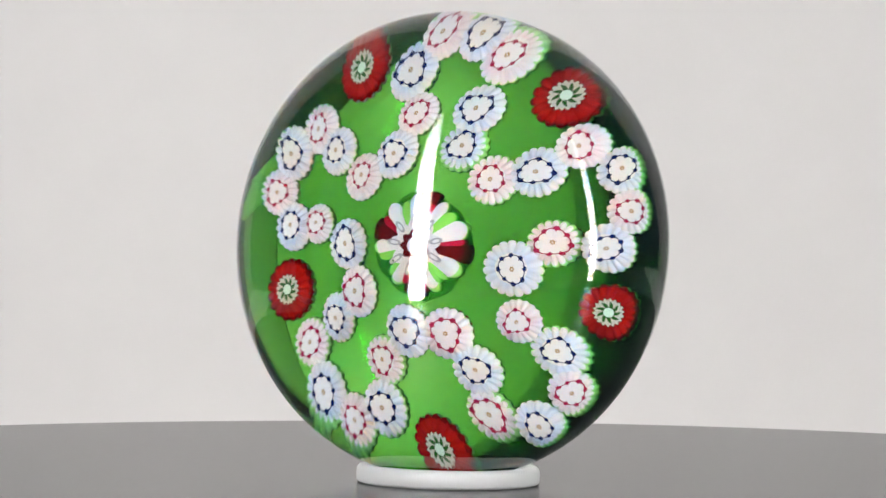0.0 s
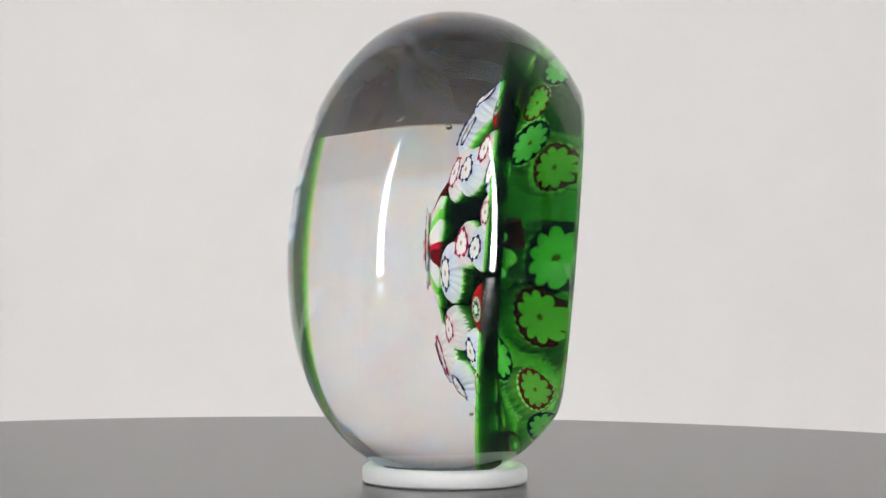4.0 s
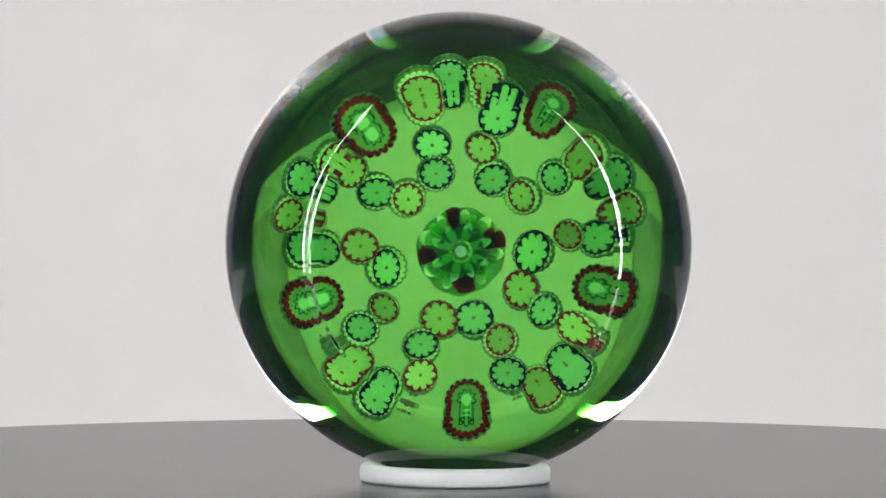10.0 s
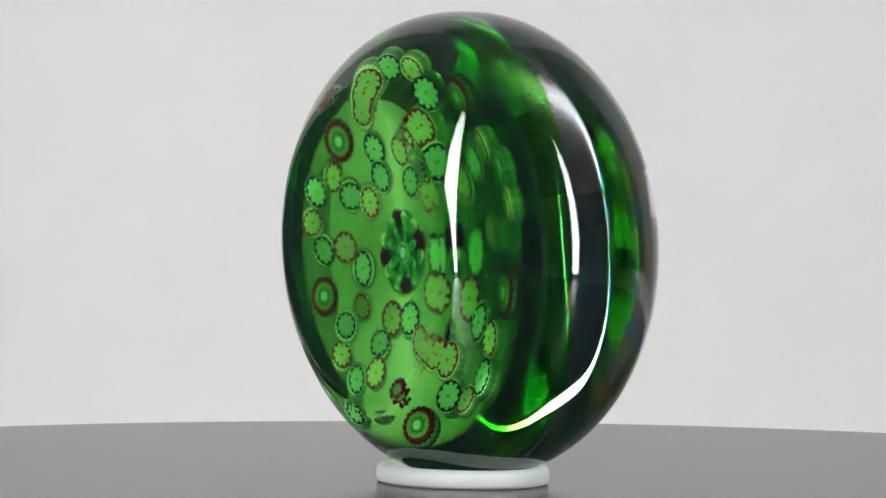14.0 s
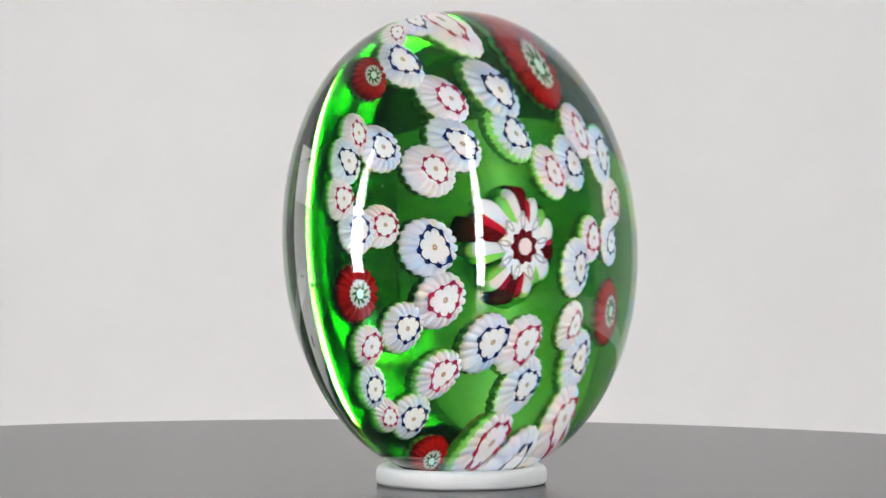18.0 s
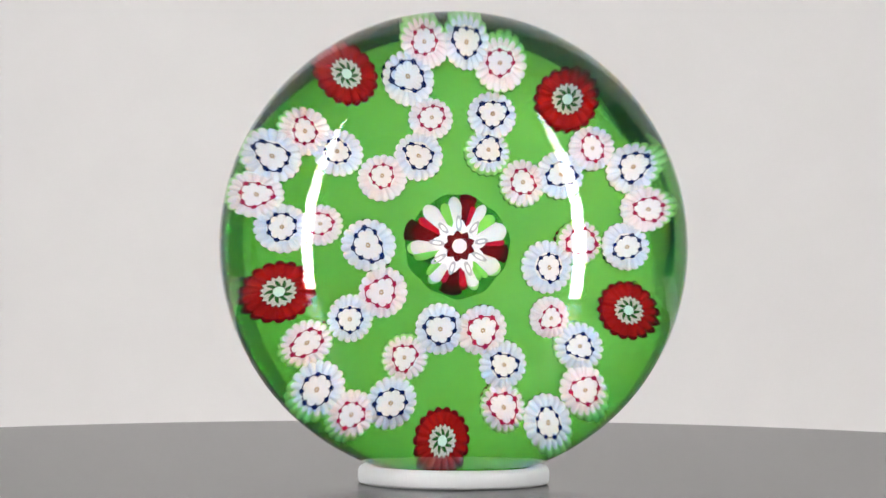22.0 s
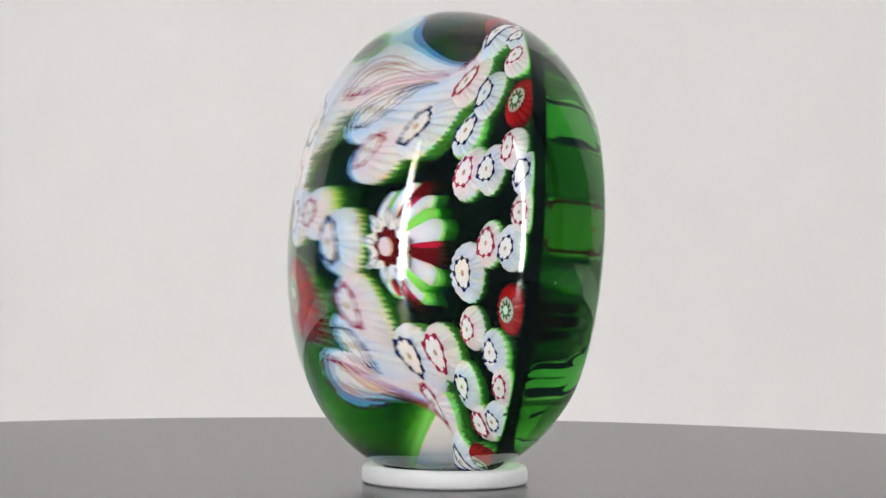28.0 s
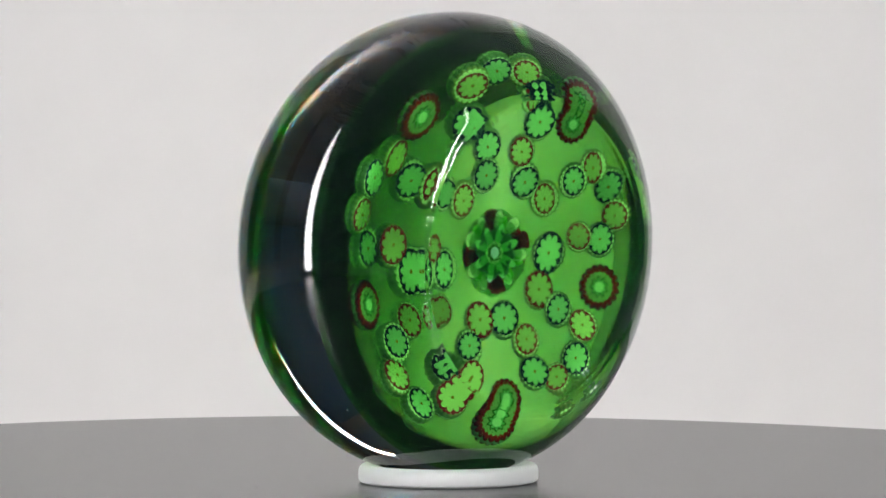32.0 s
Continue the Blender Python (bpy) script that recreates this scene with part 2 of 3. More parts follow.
def softbox(side):
    sb = tagged(new("softbox"), "tall narrow strip softbox with a white diffuser beside the turntable", "studio light", "strip softboxes")
    a = radians(46 if side > 0 else 47.5)
    wide = 0.031 if side > 0 else 0.036
    far = 0.33
    # local -y faces the glass
    way = Vector((-side * math.sin(a), math.cos(a), 0))
    turn = way.to_track_quat("-Y", "Z").to_matrix().to_4x4()
    sb.matrix_basis = Matrix.Translation((side * far * math.sin(a), -far * math.cos(a), -0.055)) @ turn
    foot = part("foot", box("foot", 0.10, 0.08, 0.008, BLACK, 0.002), sb)
    foot.location = (0, 0.03, 0.004)
    housing = part("housing", box("housing", wide + 0.016, 0.03, 0.425, BLACK, 0.004), sb, None, "black strip light housing")
    housing.location = (0, 0.017, 0.0185 + 0.2125)
    strip = box("diffuser", wide, 0.004, 0.41, DIFFUSER, 0.001)
    cut = bmesh.new()
    cut.from_mesh(strip)
    bmesh.ops.bisect_plane(cut, geom=cut.verts[:] + cut.edges[:] + cut.faces[:], plane_co=(0, 0, 0.03), plane_no=(0, 0, 1))
    bmesh.ops.bisect_plane(cut, geom=cut.verts[:] + cut.edges[:] + cut.faces[:], plane_co=(0, 0, 0.12), plane_no=(0, 0, 1))
    for v in cut.verts:
        if v.co.z > 0.031:
            v.co.x *= 0.78 if v.co.z < 0.13 else 0.30
    cut.to_mesh(strip)
    cut.free()
    glow = part("diffuser", strip, sb, None, "glowing white diffuser")
    stem = part("stem", box("stem", 0.02, 0.02, 0.03, BLACK, 0.002), sb)
    stem.location = (0, 0.03, 0.015)
    glow.location = (0, 0.0, 0.0185 + 0.2125)


def added_backdrop_light(side):
    """A tall panel, unseen and added to light only the paper; a flap keeps it off the glass."""
    bl = tagged(new("added_backdrop_light"), "unseen panel light added to brighten the white paper", "studio light", "backdrop lights")
    way = Vector((-side * 0.62, 0.785, 0))
    bl.matrix_basis = Matrix.Translation((0.725 if side > 0 else -0.70, 0.0, -0.056)) @ way.to_track_quat("-Y", "Z").to_matrix().to_4x4()
    part("foot", box("foot", 0.16, 0.12, 0.008, BLACK, 0.002), bl).location = (0, 0.03, 0.004)
    part("stem", box("stem", 0.02, 0.02, 0.03, BLACK, 0.002), bl).location = (0, 0.03, 0.02)
    part("housing", box("housing", 0.10, 0.03, 0.82, BLACK, 0.004), bl).location = (0, 0.017, 0.44)
    part("diffuser", box("diffuser", 0.08, 0.004, 0.80, BACKLAMP, 0.001), bl, None, "glowing white diffuser").location = (0, 0, 0.44)
    # the flap is added out of view to shade the glass from the panel
    part("flap", box("flap", 0.003, 0.075, 0.82, BLACK, 0.001), bl, None, "added black flap that keeps the panel's light off the glass").location = (side * 0.049, -0.035, 0.44)


room()
sweep()
softbox(1)
softbox(-1)
added_backdrop_light(1)
added_backdrop_light(-1)
added_board(1, 0.56)
added_board(-1, 0.36)


# ---- the turntable ----
def warp(x, y):
    """The thin disc is slightly warped: its height off the flat at x, y metres from the axis."""
    r, a = math.hypot(x, y) / 0.159, math.atan2(y, x)
    wave = -0.323 * math.cos(a) - 0.276 * math.sin(a) + 0.026 * math.cos(2 * a) + 0.389 * math.sin(2 * a)
    return wave * MM * max(0.0, (r - 0.2) / 0.8) ** 1.5


def turntable():
    tt = tagged(new("turntable"), "round matt grey turntable top that turns slowly", "turntable")
    tt.location = (0, 0, -0.05)
    r = 0.159
    prof = [(0, 0.05)] + [(0.01 * k, 0.05) for k in range(3, 16)] + [(r - 0.004, 0.05), (r - 0.002, 0.05), (r - 0.0015, 0.04998), (r - 0.0004, 0.0496), (r, 0.0485), (r, 0.0475), (r, 0.041), (r, 0.040), (r - 0.001, 0.038), (r - 0.003, 0.038), (0.12, 0.038), (0, 0.038)]
    verts, faces = lathe(prof, 200)
    part("disc", mesh_from("disc", [(x, y, z + warp(x, y)) for x, y, z in verts], faces, TABLE), tt)
    prof = [(0, 0.0379), (0.095, 0.0379), (0.10, 0.034), (0.105, -0.004), (0.103, -0.005), (0, -0.005)]
    part("foot", mesh_from("foot", *lathe(prof, 96), BLACK, False), tt)
    rnd = random.Random(9)
    verts, faces = [], []
    for k in range(12):
        a, r, size = rnd.uniform(0, 6.28), rnd.uniform(0.03, 0.14), rnd.uniform(0.0001, 0.00025)
        x, y, first = r * math.cos(a), r * math.sin(a), len(verts)
        top = 0.05005 + warp(x, y)
        ring = [(x + size * rnd.uniform(0.5, 1.4) * math.cos(b), y + size * rnd.uniform(0.3, 1.0) * math.sin(b), top) for b in (0, 1.05, 2.1, 3.14, 4.2, 5.25)]
        verts += ring + [(x, y, top + 0.4 * size)]
        faces += [(first + i, first + (i + 1) % 6, first + 6) for i in range(6)]
    tagged(part("dust", mesh_from("dust", verts, faces, DUST), tt, None, "small dark specks of dust"), kind="stuff")
    return tt


# ---- the glass ----
R = 37.97 * MM
DOME, BACK, BASE = 0.679, 0.668, -0.528
ROUND, BELLY = 2.2, 2.21
HOLLOW = 0.031
FOOT_EDGE, FOOT_CREST = 0.668, 0.652
PAD, THICK = 0.888, 1.9 * MM
CREST, RIM, SWELL = 0.0416, -0.290, 1.515
TILT = radians(3.92)
BODY = Matrix.Translation((-0.00043, -0.0012, 0.03853)) @ Matrix(((1, 0, 0, 0), (0, math.sin(TILT), -math.cos(TILT), 0), (0, math.cos(TILT), math.sin(TILT), 0), (0, 0, 0, 1)))


def cushion(r):
    """Height of the green ground over the middle plane of the glass, r in metres from its axis; it levels out towards its edge."""
    bend = 22 * MM
    if r > bend:
        r = bend + 4.5 * MM * math.tanh((r - bend) / (4.5 * MM))
    return R * (CREST + (RIM - CREST) * (r / R / 0.925) ** SWELL)


def underside(r):
    """Height of the lower face of the green ground, which thins towards its edge."""
    return cushion(r) - THICK * (1 - 0.25 * (r / R / PAD) ** 6)


def back_radius(u):
    return max(0.0, 1 - abs(u / BACK) ** BELLY) ** (1 / BELLY)


def glass_profile():
    """The dome, the belly behind it, and the foot: a rounded edge, a polished bevel and a shallow hollow."""
    pts = [(0.0, DOME)]
    for i in range(1, 73):
        a = math.pi / 2 * i / 72
        pts.append((math.sin(a) ** (2 / ROUND), DOME * max(0.0, math.cos(a)) ** (2 / ROUND)))
    end = BASE + 0.010
    for i in range(1, 49):
        u = end * i / 48
        pts.append((back_radius(u), u))
    pts += [(FOOT_EDGE + 0.001, BASE + 0.0075), (FOOT_EDGE - 0.003, BASE + 0.0055)]
    for i in range(1, 5):
        f = i / 4
        pts.append((FOOT_EDGE - 0.003 + (FOOT_CREST - FOOT_EDGE + 0.003) * f, BASE + 0.0055 * (1 - f) ** 1.15))
    for i in range(1, 21):
        r = FOOT_CREST * (1 - i / 20)
        pts.append((r, BASE + HOLLOW * (1 - (r / FOOT_CREST) ** 2)))
    return [(R * r, R * u) for r, u in pts]


def lean_foot(x, y, z):
    """The foot was ground a little off the axis of the dome, a little askew, and not quite round; its bevel is wider on one side."""
    r = math.hypot(x, y) / R
    if z < (BASE + 0.06) * R and 0 < r < FOOT_EDGE - 0.003:
        inside = min(1.0, (FOOT_EDGE - 0.003 - r) / (FOOT_EDGE - 0.003 - FOOT_CREST))
        shrink = 1 - 0.07 * inside * (0.5 - 0.5 * x / (r * R)) ** 1.5
        x, y = x * shrink, y * shrink
    w = min(1.0, max(0.0, (-z / R - 0.12) / (-BASE - 0.12)))
    w = w * w * (3 - 2 * w)
    return x * (1 - 0.040 * w) - 0.8 * MM * w, y, z - 0.033 * x * w


def flutes(n, steep, profile, mat, name, outer, edge, casing, bite, front=0.065):
    """A cane end: rings of (radius, height) whose outline is scalloped n times where the radius passes steep."""
    per = 6
    count = n * per
    verts, faces = [(0, 0, profile[0][1])], []
    rings = []
    rim = max(r for r, z in profile)
    for r, z in profile[1:-1]:
        first = len(verts)
        for i in range(count):
            a = 2 * math.pi * i / count
            ramp = max(0.0, min(1.0, (r / rim - steep) / 0.16))
            dent = (1 - abs(math.sin(math.pi * i / per)) ** 0.5) * ramp
            q = r * (1 - (front if z > -0.1 else bite) * dent)
            verts.append((q * math.cos(a), q * math.sin(a), z - 0.34 * dent * (1 if z > -0.2 else 0)))
        rings.append(first)
    last = len(verts)
    verts.append((0, 0, profile[-1][1]))
    for i in range(count):
        j = (i + 1) % count
        faces.append((0, rings[0] + i, rings[0] + j))
        for a, b in zip(rings, rings[1:]):
            faces.append((a + i, b + i, b + j, a + j))
        faces.append((rings[-1] + j, rings[-1] + i, last))
    me = mesh_from(name, verts, faces, mat)
    me.materials.append(outer)
    me.materials.append(casing)
    me.materials.append(CASE)
    for f in me.polygons:
        if math.hypot(f.center.x, f.center.y) > edge * rim and f.center.z > -0.14:
            f.material_index = 1
        elif f.center.z < -0.8 and math.hypot(f.center.x, f.center.y) > 0.70 * rim:
            f.material_index = 2
        elif -0.8 < f.center.z < -0.14:
            f.material_index = 3
    return me


def flat_band(name, inner, outer, z, thick, mat, n=96):
    """A flat ring in relief between two outlines, functions of the angle (inner None: a disc)."""
    verts, faces = [], []
    lo, hi = z - thick, z + thick
    for i in range(n):
        a = 2 * math.pi * i / n
        c, s = math.cos(a), math.sin(a)
        ri, ro = (inner(a) if inner else 0.0005), outer(a)
        verts += [(ri * c, ri * s, lo), (ro * c, ro * s, lo), (ro * c, ro * s, hi), (ri * c, ri * s, hi)]
    for i in range(n):
        a, b = 4 * i, 4 * ((i + 1) % n)
        faces += [(a, b, b + 1, a + 1)[::-1], (a + 1, b + 1, b + 2, a + 2)[::-1], (a + 2, b + 2, b + 3, a + 3)[::-1], (a + 3, b + 3, b, a)[::-1]]
    return mesh_from(name, verts, [f[::-1] for f in faces], mat, False)


def lobes(r, depth, n, sharp=0.6, turn=0.0):
    """An outline with n round lobes and sharp notches."""
    return lambda a: r * (1 - depth + depth * abs(math.sin(n * (a + turn) / 2)) ** sharp)


def teeth(r, depth, n):
    """An outline with n pointed teeth."""
    return lambda a: r * (1 - depth * abs(((a * n / (2 * math.pi)) % 1.0) * 2 - 1))


CAP = ((0, 0.95), (0.30, 0.95), (0.56, 0.92), (0.64, 0.86), (0.78, 0.72), (0.90, 0.50), (0.98, 0.26), (1.02, 0.02), (1.03, -0.25), (1.02, -0.7), (0.98, -0.95), (0.92, -1.0), (0, -1.0))


def star_line(radius, grow, bend, phase):
    """Inner and outer outline of a pulled star: a thin line round eight petals with a dark dot in each notch."""
    def wobble(a):
        return grow * (1 + bend * math.cos(3 * a + phase) + 0.6 * bend * math.cos(2 * a - phase))
    petals = lobes(0.555 * radius, 0.22, 8, 0.5)
    return (lambda a: wobble(a) * petals(a)), (lambda a: wobble(a) * (petals(a) + radius * (0.036 + 0.175 * abs(math.cos(4 * a)) ** 6)))


def cane_meshes(radius, body_mat, star_mat, n, casing):
    """The fluted body of a cane and four sets of its pieces, each with a star pulled out of round in its own way."""
    prof = [(r * radius, z) for r, z in CAP]
    me = flutes(n, 0.50, prof, WHITE_CANE, "cane", body_mat, 0.55, casing, 0.15)
    heart = flat_band("centre", teeth(0.035 * radius, 0.3, 6), teeth(0.12 * radius, 0.4, 6), 0.96, 0.03, TAN, 24)
    back_heart = flat_band("back_centre", None, teeth(0.105 * radius, 0.3, 6), -1.12, 0.04, BROWN, 24)
    sets = []
    for grow, bend, phase in ((1.0, 0.03, 0.0), (1.04, 0.09, 1.0), (0.93, 0.06, 2.2), (1.0, 0.11, 4.0)):
        star = flat_band("star", *star_line(radius, grow, bend, phase), 0.90, 0.05, star_mat, 128)
        back = flat_band("back_star", None, lambda a, k=0.92 * radius * grow, h=phase: k * (0.94 + 0.06 * abs(math.cos(10 * a)) + 0.035 * math.sin(2 * a + h)), -1.03, 0.05, star_mat, 120)
        back_petals = flat_band("back_petals", None, lambda a, k=0.80 * radius * grow, h=phase: k * (0.68 + 0.32 * abs(math.sin(5 * a)) ** 0.75 + 0.03 * math.sin(2 * a + h)), -1.08, 0.03, TEALBACK if casing is SLATE else SANDBACK, 120)
        sets.append((("star", star), ("centre", heart), ("back_star", back), ("back_petals", back_petals), ("back_centre", back_heart)))
    return me, sets


def red_meshes(radius):
    prof = [(r * radius, z) for r, z in CAP]
    me = flutes(18, 0.50, prof, RED, "cane", DARKRED, 0.86, DARKRED, 0.17, 0.10)
    tops = [("red_zigzag", 0.57, 0.20, 18, DARKRED, 0.03), ("zigzag_ring", 0.52, 0.20, 18, PALE, 0.05), ("grey_ring", 0.43, 0.16, 18, GREY, 0.07), ("inner_ring", 0.41, 0.16, 18, PALE, 0.09)]
    out = []
    for name, r, d, n, mat, h in tops:
        out.append((name, flat_band(name, None, teeth(r * radius, d, n), 0.90 + h, 0.02, mat)))
    for name, r, d, mat, h in (("back_teeth", 0.94, 0.20, RED, 0.0), ("back_ring", 0.73, 0.16, MOSS, 0.05), ("back_leaf_star", 0.50, 0.34, DARKGREEN, 0.09), ("back_leaves", 0.41, 0.40, LEAF, 0.13), ("back_centre", 0.23, 0.05, MINT, 0.17)):
        out.append((name, flat_band(name, None, teeth(r * radius, d, 18 if r > 0.5 else 9), -1.02 - h, 0.02, mat)))
    def leaves(a):
        return 0.40 * radius * (0.38 + 0.62 * abs(math.sin(4.5 * a)) ** 3)
    leaf = flat_band("leaf_star", None, leaves, 1.03, 0.02, DARKGREEN, 144)
    for v in leaf.vertices:
        r = math.hypot(v.co.x, v.co.y)
        v.co = Matrix.Rotation(0.5 * (r / (0.4 * radius)) ** 2, 4, "Z") @ v.co
    out.append(("leaf_star", leaf))
    out.append(("centre", flat_band("centre", None, lobes(0.17 * radius, 0.06, 7), 1.07, 0.02, MINT, 32)))
    return me, out


PINK_AT = ((-3.5, 25.6, -0.1, 0.89), (6.0, 23.4, -0.2, 1.06), (-3.5, 16.8, 0.0, 0.89), (-10.3, 8.8, 0.1, 0.99), (8.9, 8.3, -0.3, 1.01), (-19.1, 14.5, 0.0, 0.91), (-24.9, 6.4, 0.2, 0.91), (-18.0, 2.4, -0.1, 0.85), (18.0, 12.8, 0.1, 0.9), (24.6, 4.9, 0.0, 0.9), (16.6, 0.3, -0.4, 0.95), (12.6, -9.9, 0.2, 0.84), (16.7, -18.2, -0.2, 0.93), (6.4, -20.9, -0.4, 0.92), (3.3, -11.9, 0.0, 1.04), (-6.8, -15.2, -0.4, 0.94), (-12.8, -21.3, -0.2, 0.86), (-18.9, -12.7, -0.3, 0.93), (-10.2, -6.8, 0.0, 1.02))
BLUE_AT = ((1.7, 25.7, 0.0, 0.85), (-6.0, 21.6, 0.1, 0.95), (4.8, 17.3, 0.0, 0.92), (-5.4, 11.8, 0.0, 0.95), (4.1, 12.5, -0.5, 0.92), (14.0, 9.4, -0.1, 0.93), (-22.9, 11.3, 0.4, 0.92), (-22.3, 2.0, 0.3, 0.91), (-12.2, -0.4, 0.0, 1.02), (22.9, 10.1, -0.1, 0.9), (22.4, 0.0, 0.1, 0.87), (12.3, -3.2, -0.1, 1.03), (16.3, -13.2, -0.3, 0.92), (12.1, -22.1, 0.0, 0.87), (6.3, -16.1, -0.1, 0.9), (-2.5, -11.8, 0.1, 0.95), (-8.1, -20.4, -0.2, 0.91), (-17.1, -18.2, -0.2, 0.94), (-14.1, -10.0, -0.2, 0.87), (-15.5, 12.0, -0.1, 0.89))
RED_AT = ((-13.5, 21.6, 0.4, 0.88), (14.5, 18.8, -0.2, 0.98), (-22.4, -6.1, 0.1, 0.98), (22.4, -8.1, -0.1, 0.88), (-1.3, -24.6, -0.1, 0.87))


def seat(x, y, spin, size=1.0, lift=0.0, squash=1.0):
    """The pose of a cane that stands square on the green ground at x, y millimetres from its middle."""
    r = math.hypot(x, y) * MM
    slope = SWELL * (RIM - CREST) * (r / R) ** (SWELL - 1) / 0.925 ** SWELL
    up = Vector((-slope * x * MM / max(r, 1e-6), -slope * y * MM / max(r, 1e-6), 1)).normalized()
    turn = Vector((0, 0, 1)).rotation_difference(up).to_matrix().to_4x4()
    s = MM * size
    return BODY @ Matrix.Translation((x * MM, y * MM, cushion(r) + lift * MM)) @ turn @ Matrix.Rotation(spin, 4, "Z") @ Matrix.Diagonal((s * squash, s / squash, MM, 1))


def tint_walls(step=0.08, n=150):
    """Upright wavy walls added one inside the other in the green ground: they deepen the colour sideways, in place of
    absorption along the path.
    """
    verts, faces = [], []
    rnd = random.Random(21)
    r = 4.0
    while r * MM < (PAD - 0.02) * R:
        first = len(verts)
        for i in range(n):
            a = 2 * math.pi * i / n
            for upper in (True, False):
                q = (r + rnd.uniform(-0.03, 0.03)) * MM
                verts.append((q * math.cos(a), q * math.sin(a), cushion(q) - 0.10 * MM if upper else underside(q) + 0.10 * MM))
        for i in range(n):
            a, b = first + 2 * i, first + 2 * ((i + 1) % n)
            faces.append((a, a + 1, b + 1, b))
        r += step
    return verts, faces


def paperweight():
    pw = tagged(new("paperweight"), "clear glass paperweight with white, rose and red canes over green", "paperweight")
    verts, faces = lathe(glass_profile(), 224)
    dome = mesh_from("glass_body", [lean_foot(*v) for v in verts], faces, CLEAR)
    dome.materials.append(FOOT)
    dome.materials.append(CRYSTAL)
    for f in dome.polygons:
        if f.center.z < (BASE + 0.06) * R and math.hypot(f.center.x, f.center.y) < FOOT_CREST * R:
            f.material_index = 1
        elif f.center.z > 0:
            f.material_index = 2
    # the clear glass lets the softboxes light the canes inside it
    part("glass_body", dome, pw, BODY, "clear polished glass dome with a ground foot").visible_shadow = False
    pad = [(0.0, R * CREST)]
    for i in range(1, 31):
        r = PAD * R * i / 30
        pad.append((r, cushion(r)))
    top, low = cushion(PAD * R), underside(PAD * R)
    for i in range(1, 8):
        a = math.pi * i / 8
        pad.append((PAD * R + 0.3 * MM * math.sin(a), top + (low - top) * 0.5 * (1 - math.cos(a))))
    for i in range(30, -1, -1):
        r = PAD * R * i / 30
        pad.append((r, underside(r)))
    part("green_ground", mesh_from("green_ground", *lathe(pad, 160), GREEN), pw, BODY, "bright green transparent glass layer under the canes")
    part("tint_walls", mesh_from("tint_walls", *tint_walls(), LAYER), pw, BODY, "upright tinted walls added to stand in for absorption in the green glass")
    rnd = random.Random(4)
    for places, radius, body_mat, star_mat, n, casing, words in (
            (PINK_AT, 3.25, PINK_CANE, ROSE, 19, SAND, "white fluted cane with a rose star"),
            (BLUE_AT, 3.5, BLUISH_CANE, BLUE, 19, SLATE, "white fluted cane with a dark blue star")):
        me, sets = cane_meshes(radius, body_mat, star_mat, n, casing)
        for x, y, up, size in places:
            cane = part("cane", me, pw, seat(x, y, rnd.uniform(0, 6.28), size, up, rnd.uniform(0.96, 1.04)), words)
            lean = Matrix.Rotation(rnd.uniform(0, 6.28), 4, "Z") @ Matrix.Diagonal((rnd.uniform(0.92, 1.08), rnd.uniform(0.80, 1.0), 1, 1))
            drift = Matrix.Translation((rnd.uniform(-0.15, 0.15), rnd.uniform(-0.15, 0.15), 0))
            for name, sub in rnd.choice(sets):
                part(name, sub, cane, drift @ lean)
    me, subs = red_meshes(4.1)
    for x, y, up, size in RED_AT:
        cane = part("cane", me, pw, seat(x, y, rnd.uniform(0, 6.28), size, up, rnd.uniform(0.96, 1.04)), "red fluted cane with a pale green star")
        for name, sub in subs:
            part(name, sub, cane)
    flower(pw)
    foot_specks(pw)
    bubble = mesh_from("bubble", *lathe([(0.00035 * math.sin(math.pi * i / 10), 0.00035 * math.cos(math.pi * i / 10)) for i in range(11)], 16), BUBBLE)
    for x, y, u, size in ((25.5, -25.0, -6.5, 1.0), (-18.0, -27.5, -7.5, 1.3), (-26.5, -5.0, -9.0, 1.0), (23.0, -4.2, -10.0, 0.9), (-24.2, -3.6, -10.5, 0.7), (12.0, 24.5, -9.0, 0.6), (-29.0, 8.0, 2.0, 0.5)):
        part("bubble", bubble, pw, BODY @ Matrix.Translation((x * MM, y * MM, u * MM)) @ Matrix.Diagonal((size, size, size, 1)), "tiny air bubble in the glass")
    return pw


def foot_specks(pw):
    """Dark specks of dirt in the hollow of the foot."""
    rnd = random.Random(31)
    verts, faces = [], []
    for k in range(16):
        a, r, size = rnd.uniform(0, 6.28), rnd.uniform(0.03, 0.5), rnd.uniform(0.06, 0.2) * MM
        x, y, first = R * r * math.cos(a), R * r * math.sin(a), len(verts)
        z = R * (BASE + HOLLOW * (1 - (r / FOOT_CREST) ** 2)) - 0.00002
        verts += [(x + size * rnd.uniform(0.4, 1.2) * math.cos(b), y + size * rnd.uniform(0.4, 1.2) * math.sin(b), z) for b in (0, 1.05, 2.1, 3.14, 4.2, 5.25)]
        verts.append((x, y, z - 0.3 * size))
        faces += [(first + (i + 1) % 6, first + i, first + 6) for i in range(6)]
    tagged(part("dirt_specks", mesh_from("dirt_specks", [lean_foot(*v) for v in verts], faces, DUST), pw, BODY, "tiny dark specks on the glass foot"), kind="stuff")


